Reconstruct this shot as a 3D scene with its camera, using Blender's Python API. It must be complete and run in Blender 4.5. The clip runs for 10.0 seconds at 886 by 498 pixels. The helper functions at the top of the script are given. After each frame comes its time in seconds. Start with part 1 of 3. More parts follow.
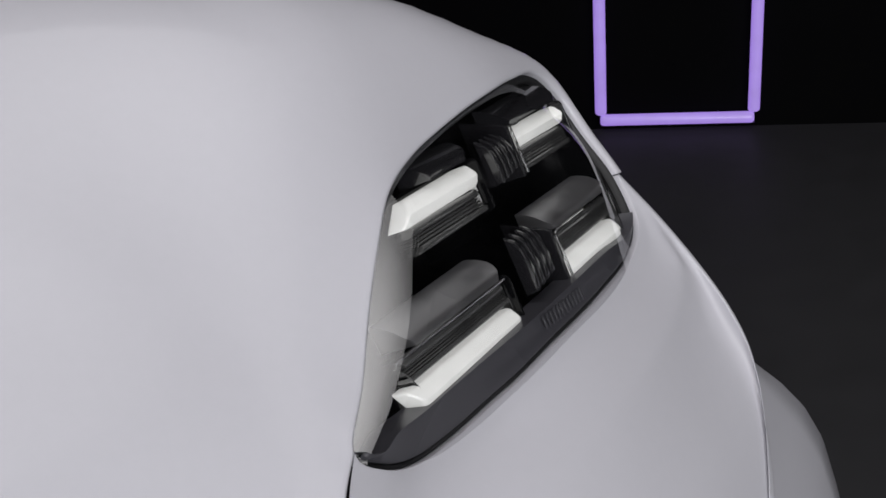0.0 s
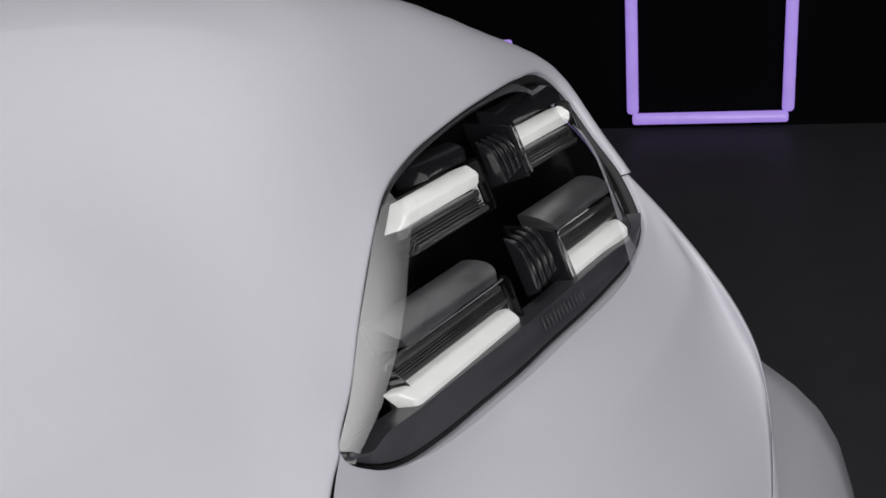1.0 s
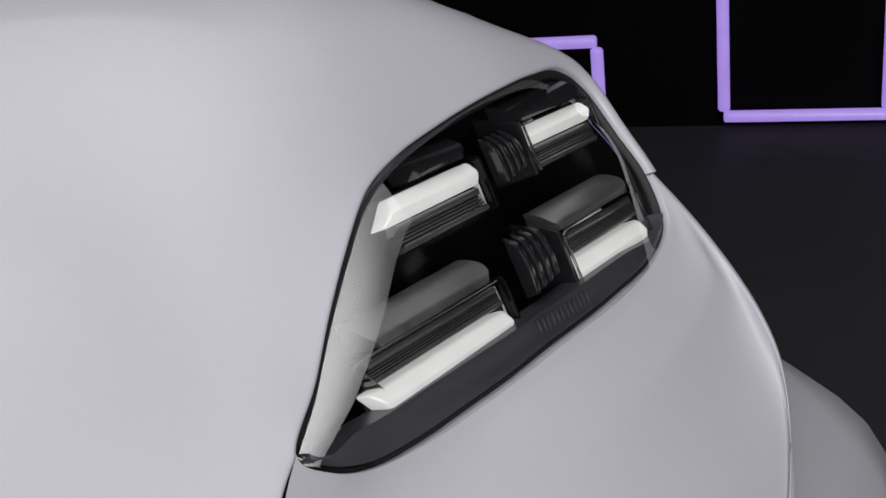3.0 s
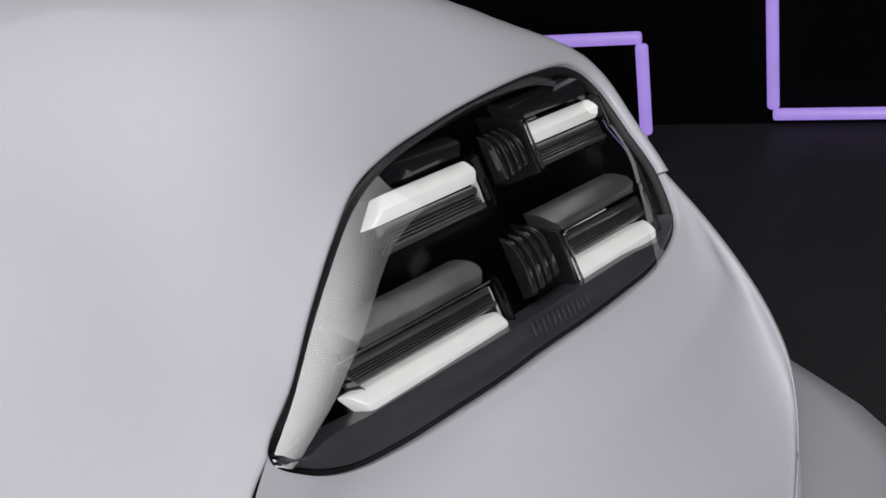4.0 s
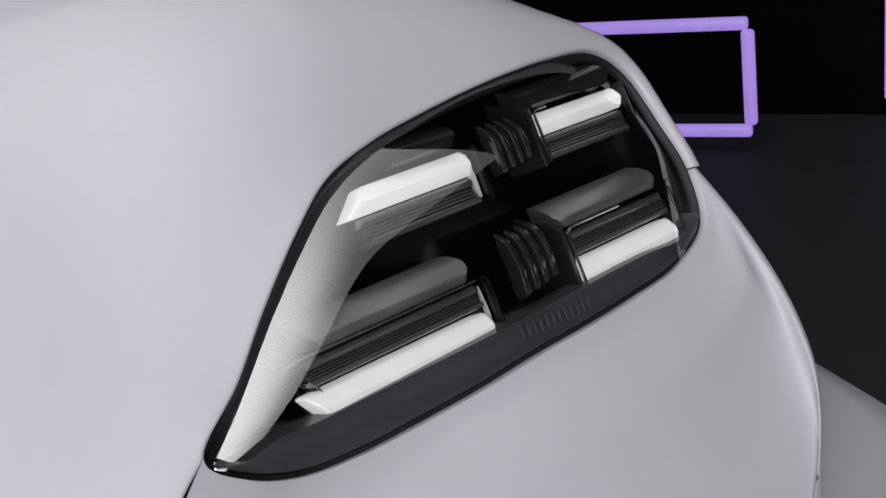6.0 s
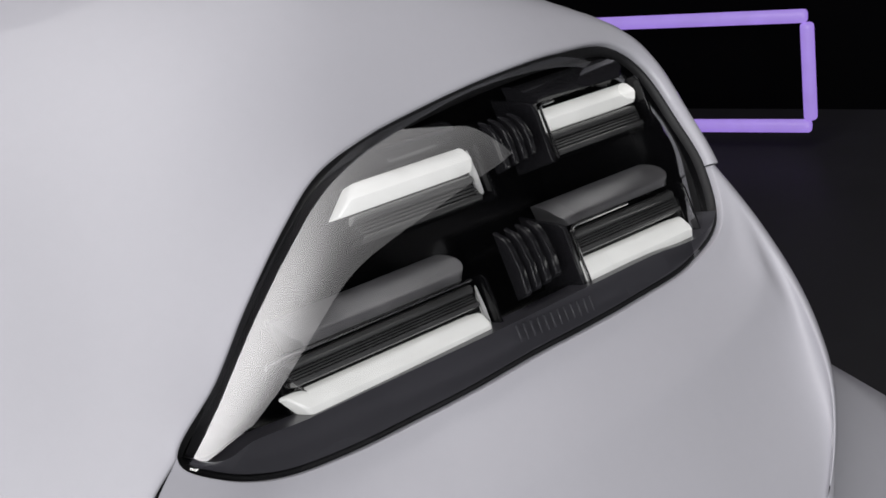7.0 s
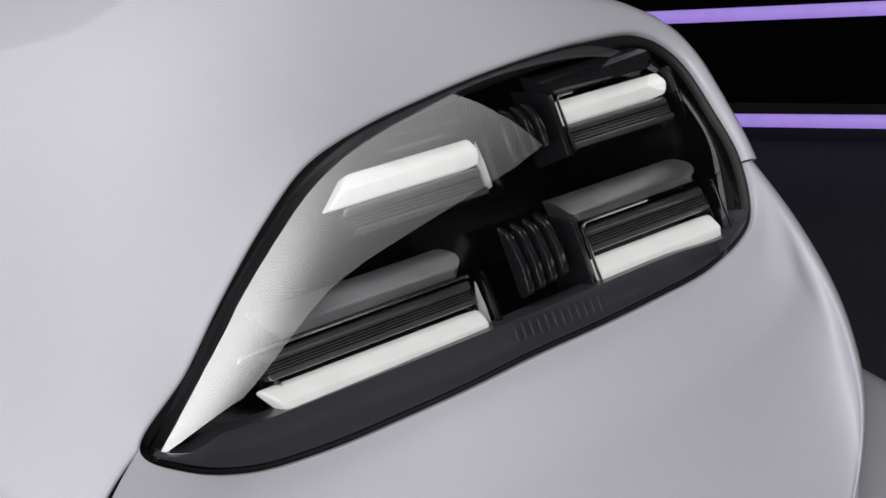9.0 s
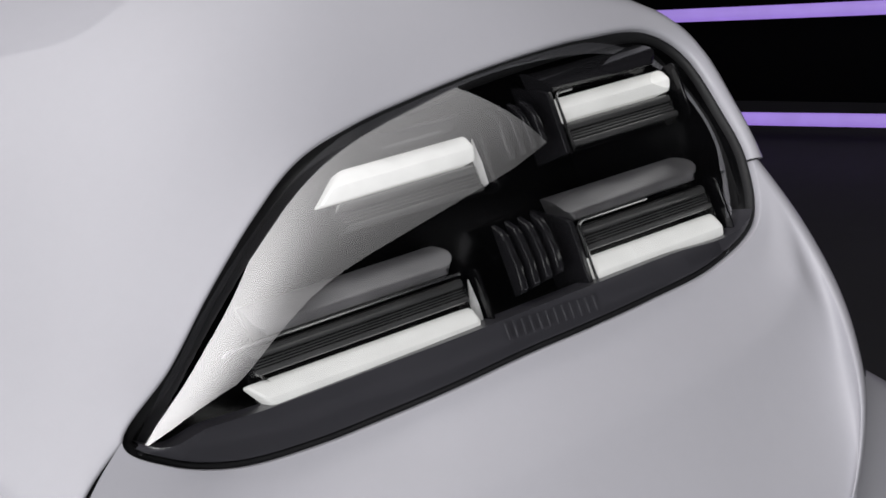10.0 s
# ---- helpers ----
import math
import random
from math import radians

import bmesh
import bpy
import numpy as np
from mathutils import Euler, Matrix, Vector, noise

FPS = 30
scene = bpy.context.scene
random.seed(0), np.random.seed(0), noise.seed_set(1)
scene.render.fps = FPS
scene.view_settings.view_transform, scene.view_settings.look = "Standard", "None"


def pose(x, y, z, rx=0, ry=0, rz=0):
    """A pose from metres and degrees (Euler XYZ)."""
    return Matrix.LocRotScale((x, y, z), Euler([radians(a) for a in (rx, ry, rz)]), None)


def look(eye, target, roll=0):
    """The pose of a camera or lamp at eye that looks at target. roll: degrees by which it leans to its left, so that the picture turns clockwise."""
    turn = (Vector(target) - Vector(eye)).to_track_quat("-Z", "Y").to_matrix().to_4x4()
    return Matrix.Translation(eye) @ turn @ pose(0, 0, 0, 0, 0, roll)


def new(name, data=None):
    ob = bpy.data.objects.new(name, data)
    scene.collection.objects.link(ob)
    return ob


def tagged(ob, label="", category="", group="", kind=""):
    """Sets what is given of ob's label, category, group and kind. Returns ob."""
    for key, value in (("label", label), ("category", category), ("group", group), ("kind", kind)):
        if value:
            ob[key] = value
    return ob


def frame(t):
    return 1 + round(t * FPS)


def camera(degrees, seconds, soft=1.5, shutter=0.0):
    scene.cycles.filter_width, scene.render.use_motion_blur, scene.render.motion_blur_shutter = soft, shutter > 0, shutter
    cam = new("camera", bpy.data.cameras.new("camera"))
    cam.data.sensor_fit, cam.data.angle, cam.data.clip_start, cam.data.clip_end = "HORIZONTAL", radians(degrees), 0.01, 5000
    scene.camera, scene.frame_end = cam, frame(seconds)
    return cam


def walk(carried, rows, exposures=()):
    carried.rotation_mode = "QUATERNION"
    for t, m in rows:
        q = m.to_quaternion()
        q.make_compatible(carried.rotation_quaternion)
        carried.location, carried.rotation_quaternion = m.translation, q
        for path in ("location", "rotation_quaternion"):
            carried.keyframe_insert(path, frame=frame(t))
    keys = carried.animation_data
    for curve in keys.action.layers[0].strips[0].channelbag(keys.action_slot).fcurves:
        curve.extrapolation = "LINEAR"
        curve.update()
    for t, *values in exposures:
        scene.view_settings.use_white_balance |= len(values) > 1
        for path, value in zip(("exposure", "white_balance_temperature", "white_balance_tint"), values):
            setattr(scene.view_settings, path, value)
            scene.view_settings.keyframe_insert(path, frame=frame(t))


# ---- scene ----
cam = camera(41.0, 10.0, soft=1.6)
PATH = [
    (0.0, (-0.0000, -0.0000, 1.1138), (-0.0164, 0.9048, 0.6882), -4.646),
    (0.5, (0.0160, 0.0003, 1.1136), (-0.0174, 0.9047, 0.6881), -4.926),
    (1.0, (0.0339, 0.0021, 1.1118), (-0.0186, 0.9061, 0.6875), -5.247),
    (1.5, (0.0554, 0.0064, 1.1084), (-0.0197, 0.9096, 0.6858), -5.678),
    (2.0, (0.0786, 0.0114, 1.1048), (-0.0209, 0.9131, 0.6840), -6.121),
    (2.5, (0.1031, 0.0194, 1.1002), (-0.0234, 0.9186, 0.6813), -6.631),
    (4.0, (0.1744, 0.0497, 1.0855), (-0.0295, 0.9370, 0.6719), -7.865),
    (4.5, (0.1983, 0.0656, 1.0794), (-0.0326, 0.9464, 0.6660), -8.120),
    (5.0, (0.2197, 0.0823, 1.0753), (-0.0371, 0.9551, 0.6603), -8.336),
    (5.5, (0.2435, 0.1001, 1.0675), (-0.0424, 0.9648, 0.6546), -8.804),
    (7.0, (0.3096, 0.1498, 1.0461), (-0.0628, 0.9851, 0.6417), -10.384),
    (7.5, (0.3315, 0.1658, 1.0399), (-0.0711, 0.9885, 0.6385), -10.953),
    (8.0, (0.3505, 0.1799, 1.0319), (-0.0799, 0.9912, 0.6362), -11.367),
    (8.5, (0.3681, 0.1940, 1.0258), (-0.0882, 0.9929, 0.6340), -11.755),
    (9.0, (0.3853, 0.2066, 1.0199), (-0.0938, 0.9939, 0.6319), -12.062),
    (9.5, (0.4013, 0.2171, 1.0153), (-0.0966, 0.9944, 0.6305), -12.332),
    (10.0, (0.4141, 0.2256, 1.0111), (-0.0990, 0.9942, 0.6292), -12.495),
]
walk(cam, [(t, look(eye, target, roll)) for t, eye, target, roll in PATH])

# ---- world and studio light ----
world = bpy.data.worlds.new("studio_dark")
world.use_nodes = True
world.node_tree.nodes["Background"].inputs["Color"].default_value = (0.01, 0.01, 0.014, 1)
world.node_tree.nodes["Background"].inputs["Strength"].default_value = 0.1
scene.world = world


FALL_X, FALL_Y = (1.9, 0.36), (1.5, 0.45)


def softbox(name, eye, target, sx, sy, power, colour=(1.0, 0.985, 0.98), roll=0):
    data = bpy.data.lights.new(name, "AREA")
    data.shape, data.size, data.size_y = "RECTANGLE", sx, sy
    data.energy, data.color = power, colour
    ob = new(name, data)
    ob.matrix_world = look(eye, target, roll)
    return ob


overhead = softbox("overhead_softbox", (0.41, 0.66, 2.8), (0.41, 0.66, 0.0), 2.3, 2.6, 31, (1.0, 0.98, 0.995))
# unseen fill lamp added behind the camera to brighten hood and bumper
softbox("rear_fill", (1.0, -3.1, 1.6), (0.3, 0.6, 0.8), 3.6, 2.3, 175, (0.98, 0.985, 1.0))
# panel strength graded to suit the lens reflection, brightest over its near inner side
overhead.data.use_nodes = True
tree = overhead.data.node_tree
glow = tree.nodes["Emission"]
where = tree.nodes.new("ShaderNodeNewGeometry")
split = tree.nodes.new("ShaderNodeSeparateXYZ")
tree.links.new(where.outputs["Parametric"], split.inputs[0])
fall = []
for axis, near, far in (("X", FALL_X[0], FALL_X[1]), ("Y", FALL_Y[0], FALL_Y[1])):
    ramp = tree.nodes.new("ShaderNodeMapRange")
    ramp.interpolation_type = "SMOOTHSTEP"
    ramp.inputs["To Min"].default_value, ramp.inputs["To Max"].default_value = near, far
    tree.links.new(split.outputs[axis], ramp.inputs["Value"])
    fall.append(ramp)
both = tree.nodes.new("ShaderNodeMath")
both.operation = "MULTIPLY"
tree.links.new(fall[0].outputs[0], both.inputs[0])
tree.links.new(fall[1].outputs[0], both.inputs[1])
tree.links.new(both.outputs[0], glow.inputs["Strength"])


# ---- materials ----
def nodes_of(name):
    mat = bpy.data.materials.new(name)
    mat.use_nodes = True
    tree = mat.node_tree
    return mat, tree, tree.nodes["Principled BSDF"]


def setin(bsdf, **kw):
    for k, v in kw.items():
        bsdf.inputs[k.replace("_", " ")].default_value = v


def surface(name, colour, rough=0.5, metal=0.0, coat=0.0, spread=0.12, scale=40.0, bump=0.0, bump_scale=300.0, rough_spread=0.08, specular=0.5, coat_rough=0.03):
    """Principled surface with colour mottling at two scales, uneven gloss and a fine relief."""
    mat, tree, b = nodes_of(name)
    L = tree.links.new
    tc = tree.nodes.new("ShaderNodeTexCoord")
    big = tree.nodes.new("ShaderNodeTexNoise")
    big.inputs["Scale"].default_value, big.inputs["Detail"].default_value = scale * 0.12, 3
    fine = tree.nodes.new("ShaderNodeTexNoise")
    fine.inputs["Scale"].default_value, fine.inputs["Detail"].default_value = scale, 5
    for n in (big, fine):
        L(tc.outputs["Object"], n.inputs["Vector"])
    add = tree.nodes.new("ShaderNodeMath")
    add.operation = "ADD"
    L(big.outputs["Fac"], add.inputs[0])
    L(fine.outputs["Fac"], add.inputs[1])
    ramp = tree.nodes.new("ShaderNodeMapRange")
    ramp.inputs["From Min"].default_value, ramp.inputs["From Max"].default_value = 0.6, 1.4
    ramp.inputs["To Min"].default_value, ramp.inputs["To Max"].default_value = 1 - spread, 1 + spread
    L(add.outputs[0], ramp.inputs["Value"])
    mul = tree.nodes.new("ShaderNodeVectorMath")
    mul.operation = "SCALE"
    mul.inputs[0].default_value = colour
    L(ramp.outputs[0], mul.inputs["Scale"])
    L(mul.outputs[0], b.inputs["Base Color"])
    rr = tree.nodes.new("ShaderNodeMapRange")
    rr.inputs["From Min"].default_value, rr.inputs["From Max"].default_value = 0.3, 0.7
    rr.inputs["To Min"].default_value = max(0.0, rough - rough_spread * rough)
    rr.inputs["To Max"].default_value = min(1.0, rough + rough_spread * rough)
    L(fine.outputs["Fac"], rr.inputs["Value"])
    L(rr.outputs[0], b.inputs["Roughness"])
    setin(b, Metallic=metal, Coat_Weight=coat, Coat_Roughness=coat_rough, Specular_IOR_Level=specular)
    if bump:
        rel = tree.nodes.new("ShaderNodeTexNoise")
        rel.inputs["Scale"].default_value, rel.inputs["Detail"].default_value = bump_scale, 4
        L(tc.outputs["Object"], rel.inputs["Vector"])
        bn = tree.nodes.new("ShaderNodeBump")
        bn.inputs["Strength"].default_value, bn.inputs["Distance"].default_value = bump, 0.001
        L(rel.outputs["Fac"], bn.inputs["Height"])
        L(bn.outputs[0], b.inputs["Normal"])
    return mat


def glowing(name, colour, strength, scale=60.0, spread=0.1, base=0.6):
    mat, tree, b = nodes_of(name)
    L = tree.links.new
    tc = tree.nodes.new("ShaderNodeTexCoord")
    n = tree.nodes.new("ShaderNodeTexNoise")
    n.inputs["Scale"].default_value, n.inputs["Detail"].default_value = scale, 2
    L(tc.outputs["Object"], n.inputs["Vector"])
    r = tree.nodes.new("ShaderNodeMapRange")
    r.inputs["From Min"].default_value, r.inputs["From Max"].default_value = 0.3, 0.7
    r.inputs["To Min"].default_value, r.inputs["To Max"].default_value = strength * (1 - spread), strength * (1 + spread)
    L(n.outputs["Fac"], r.inputs["Value"])
    L(r.outputs[0], b.inputs["Emission Strength"])
    b.inputs["Emission Color"].default_value = (*colour, 1)
    setin(b, Roughness=0.25)
    b.inputs["Base Color"].default_value = (base, base, base * 0.98, 1)
    return mat


PAINT = surface("white_car_paint", (0.455, 0.449, 0.486), 0.5, coat=0.5, spread=0.012, scale=900, rough_spread=0.05, specular=0.3, coat_rough=0.02)
FLOOR = surface("studio_floor_grey", (0.034, 0.0335, 0.0355), 0.55, specular=0.1, spread=0.12, scale=14, bump=0.1, bump_scale=200)
WALLM = surface("studio_wall_black", (0.0015, 0.0015, 0.0018), 0.9, spread=0.2, scale=6, bump=0.1, specular=0.05)
GLOSSBLACK = surface("piano_black_plastic", (0.004, 0.004, 0.0045), 0.12, spread=0.2, scale=60, specular=0.4)
SATIN = surface("satin_black_plastic", (0.47, 0.465, 0.478), 0.42, metal=1.0, spread=0.08, scale=60)
BEZEL = surface("dark_grey_bezel_plastic", (0.044, 0.043, 0.05), 0.34, specular=0.8, spread=0.06, scale=300, bump=0.02, bump_scale=900)
WHITE = surface("white_reflector_plastic", (0.78, 0.78, 0.77), 0.3, spread=0.03, scale=200)
FIN = surface("gloss_dark_fin", (0.013, 0.0127, 0.0145), 0.16, spread=0.1, scale=150, specular=1.0, coat=1.0, coat_rough=0.08)
RUBBER = surface("black_rubber_seal", (0.008, 0.008, 0.009), 0.6, spread=0.2, scale=200)
CHROME = surface("bright_chrome", (0.85, 0.85, 0.85), 0.16, metal=1.0, spread=0.03, scale=100)
SMOKE = surface("smoked_optic_bar", (0.06, 0.06, 0.06), 0.16, spread=0.2, scale=60, specular=1.0, coat=0.6)
DRL = glowing("white_light_guide", (1.0, 1.0, 0.97), 0.46)
TUBE = glowing("violet_led_tube", (0.42, 0.25, 0.92), 0.68, 20, 0.06, 0.2)
ALLOY = surface("silver_alloy", (0.5, 0.5, 0.51), 0.3, metal=1.0, spread=0.04, scale=120)
TYRE = surface("tyre_rubber", (0.012, 0.012, 0.013), 0.75, spread=0.2, scale=80, bump=0.2, bump_scale=120)

GLASS, gt, gb = nodes_of("clear_lens_polycarbonate")
gt.nodes.remove(gb)
mixer = gt.nodes.new("ShaderNodeMixShader")
clear = gt.nodes.new("ShaderNodeBsdfTransparent")
clear.inputs["Color"].default_value = (0.97, 0.97, 0.975, 1)
shine = gt.nodes.new("ShaderNodeBsdfGlossy")
shine.inputs["Roughness"].default_value = 0.0
fres = gt.nodes.new("ShaderNodeFresnel")
fres.inputs["IOR"].default_value = 3.0
gt.links.new(fres.outputs[0], mixer.inputs[0])
gt.links.new(clear.outputs[0], mixer.inputs[1])
gt.links.new(shine.outputs[0], mixer.inputs[2])
gt.links.new(mixer.outputs[0], gt.nodes["Material Output"].inputs["Surface"])

# ---- mesh helpers ----
# headlight frame: u along the lamp, v up across it, w out of it
UX, VX, WX = Vector((0.4351, 0.8992, 0.0450)), Vector((-0.3903, 0.1433, 0.9095)), Vector((0.8114, -0.4133, 0.4133))
ORIGIN = Vector((0.034, 0.867, 0.704))
LAMP = Matrix(((UX.x, VX.x, WX.x, ORIGIN.x), (UX.y, VX.y, WX.y, ORIGIN.y), (UX.z, VX.z, WX.z, ORIGIN.z), (0, 0, 0, 1)))
SLOPE = radians(-8.5)
BARS = LAMP @ Matrix.Rotation(SLOPE, 4, "Z")   # a along the bars, b across, w out


def mesh_object(name, verts, faces, mat, parent=None, label="", smooth=True):
    me = bpy.data.meshes.new(name)
    me.from_pydata([tuple(v) for v in verts], [], faces)
    me.update()
    if smooth:
        for p in me.polygons:
            p.use_smooth = True
    me.materials.append(mat)
    ob = new(name, me)
    if parent:
        ob.parent = parent
    if label:
        tagged(ob, label)
    return ob


def part(name, bm, mat, parent=None, label="", m=None, smooth=True):
    if m is not None:
        bm.transform(m)
    bmesh.ops.recalc_face_normals(bm, faces=bm.faces)
    me = bpy.data.meshes.new(name)
    bm.to_mesh(me)
    bm.free()
    if smooth:
        for p in me.polygons:
            p.use_smooth = True
        me.set_sharp_from_angle(angle=radians(38))
    me.materials.append(mat)
    ob = new(name, me)
    if parent:
        ob.parent = parent
    if label:
        tagged(ob, label)
    return ob


def grid_faces(rows, cols, closed=False):
    out = []
    for i in range(rows - 1):
        for j in range(cols if closed else cols - 1):
            k = (j + 1) % cols
            out.append((i * cols + j, i * cols + k, (i + 1) * cols + k, (i + 1) * cols + j))
    return out


def box(sx, sy, sz, bevel=0.0, seg=2, at=(0, 0, 0)):
    bm = bmesh.new()
    bmesh.ops.create_cube(bm, size=1)
    bmesh.ops.scale(bm, vec=(sx, sy, sz), verts=bm.verts)
    bmesh.ops.translate(bm, vec=at, verts=bm.verts)
    if bevel:
        bmesh.ops.bevel(bm, geom=bm.edges[:], offset=bevel, segments=seg, profile=0.6, affect="EDGES")
    return bm


def prism(profile, x0, x1, bevel=0.0):
    """A bar along x with a closed (y, z) profile."""
    bm = bmesh.new()
    a = [bm.verts.new((x0, y, z)) for y, z in profile]
    b = [bm.verts.new((x1, y, z)) for y, z in profile]
    n = len(profile)
    for i in range(n):
        j = (i + 1) % n
        bm.faces.new((a[i], a[j], b[j], b[i]))
    bm.faces.new(a[::-1])
    bm.faces.new(b)
    if bevel:
        ends = [e for e in bm.edges if abs(e.verts[0].co.x - e.verts[1].co.x) < 1e-7]
        bmesh.ops.bevel(bm, geom=ends, offset=bevel, segments=3, profile=0.6, affect="EDGES")
    return bm


def catmull(pts, m=8, closed=True):
    out, n = [], len(pts)
    for i in range(n if closed else n - 1):
        if closed:
            a, b, c, d = pts[i - 1], pts[i], pts[(i + 1) % n], pts[(i + 2) % n]
        else:
            a, b, c, d = pts[max(i - 1, 0)], pts[i], pts[i + 1], pts[min(i + 2, n - 1)]
        for k in range(m):
            t = k / m
            out.append(0.5 * (2 * b + (c - a) * t + (2 * a - 5 * b + 4 * c - d) * t * t + (3 * b - a - 3 * c + d) * t ** 3))
    if not closed:
        out.append(pts[-1].copy())
    return out


def sstep(a, b, x):
    t = min(1.0, max(0.0, (x - a) / (b - a)))
    return t * t * (3 - 2 * t)


def table(x, xs, ys):
    return float(np.interp(x, xs, ys))


# ---- studio ----
def slab(name, size, at, mat, rz=0, label="", category=""):
    ob = part(name, box(*size), mat, smooth=False)
    ob.matrix_world = pose(*at, 0, 0, rz)
    return tagged(ob, label, category, kind="structure")


slab("floor", (9, 9, 0.1), (0, 0, -0.05), FLOOR, label="dark grey smooth studio floor", category="floor")
WALL_TURN = -8.8
slab("wall_north", (9, 0.1, 3.6), (0.0, 3.175, 1.8), WALLM, WALL_TURN, "matte black studio back wall", "wall")
slab("wall_south", (9, 0.1, 3.6), (0, -3.8, 1.8), WALLM, 0, "matte black studio wall", "wall")
slab("wall_east", (0.1, 9, 3.6), (4.4, 0, 1.8), WALLM, 0, "matte black studio wall", "wall")
slab("wall_west", (0.1, 9, 3.6), (-4.4, 0, 1.8), WALLM, 0, "matte black studio wall", "wall")
slab("ceiling", (9, 9, 0.1), (0, 0, 3.65), WALLM, 0, "black studio ceiling", "ceiling")


def light_frame(name, corner, width, height, turn, label):
    """A rectangle of four LED tubes; corner is the lower end of its right upright."""
    rad = 0.0155
    thing = new(name)
    thing.matrix_world = pose(*corner, 0, 0, turn)
    tagged(thing, label, "light frame", "violet light frames on the back wall")
    spans = [((0, 0, 1.02 * rad), (0, 0, height - 1.02 * rad)), ((-width, 0, 1.02 * rad), (-width, 0, height - 1.02 * rad)),
             ((-width - 0.1 * rad, 0, 0), (0.1 * rad, 0, 0)), ((-width - 0.1 * rad, 0, height), (0.1 * rad, 0, height))]
    for p, q in spans:
        p, q = Vector(p), Vector(q)
        bm = bmesh.new()
        bmesh.ops.create_cone(bm, cap_ends=True, segments=16, radius1=rad, radius2=rad, depth=(q - p).length)
        caps = [e for e in bm.edges if len([f for f in e.link_faces if len(f.verts) > 4]) == 1]
        bmesh.ops.bevel(bm, geom=caps, offset=rad * 0.6, segments=3, profile=0.6, affect="EDGES")
        m = Matrix.Translation((p + q) / 2) @ (q - p).to_track_quat("Z", "Y").to_matrix().to_4x4()
        part("light_tube", bm, TUBE, thing, m=m)
    return thing


light_frame("light_frame", (0.793, 2.97, 0.036), 0.40, 0.62, WALL_TURN, "tall rectangle of glowing violet LED tubes on floor")
light_frame("light_frame", (0.082, 2.825, 0.062), 0.80, 0.258, -7.2, "low wide rectangle of glowing violet LED tubes")

# ---- car ----
car = tagged(new("car"), "white electric car with a black four-lamp headlight", "car")

RIM = [Vector(p) for p in (
    (-0.286, -0.001, 0.019), (-0.243, 0.023, 0.015), (-0.202, 0.052, 0.013), (-0.154, 0.082, 0.011), (-0.109, 0.103, 0.007),
    (-0.058, 0.110, 0.003), (-0.007, 0.1105, 0.002), (0.044, 0.109, 0.002), (0.096, 0.105, 0.001), (0.146, 0.099, -0.004),
    (0.204, 0.086, -0.012), (0.233, 0.054, -0.015), (0.234, 0.003, -0.006), (0.219, -0.039, 0.011), (0.186, -0.079, 0.025),
    (0.129, -0.0905, 0.031), (0.068, -0.087, 0.032), (0.016, -0.082, 0.031), (-0.036, -0.076, 0.028), (-0.088, -0.072, 0.023),
    (-0.135, -0.067, 0.016), (-0.185, -0.060, 0.012), (-0.232, -0.048, 0.012), (-0.268, -0.027, 0.017))]
STEP = 8
LOOP = catmull(RIM, STEP)
SEAM = 13 * STEP                      # where hood strip and bumper meet
EXT = [Vector((-0.285, -0.001, 0.019)), Vector((-0.317, -0.018, 0.021)), Vector((-0.36, -0.055, 0.025)), Vector((-0.42, -0.14, 0.03)), Vector((-0.47, -0.26, 0.03))]


def sweep(start, phi, psi0, psi1, length, dists, more=0.0):
    """Points from start along the bearing phi, bending back from psi0 to psi1 degrees over length."""
    out, x, w, last = [], 0.0, 0.0, 0.0
    for d in dists:
        n = 6
        for k in range(n):
            s = last + (d - last) * (k + 0.5) / n
            psi = radians(psi0 + (psi1 - psi0) * sstep(0, length, s) + more * sstep(0.05, 0.6, s))
            x += (d - last) / n * math.cos(psi)
            w -= (d - last) / n * math.sin(psi)
        last = d
        out.append(Vector((start.x + x * math.cos(phi), start.y + x * math.sin(phi), start.z + w)))
    return out


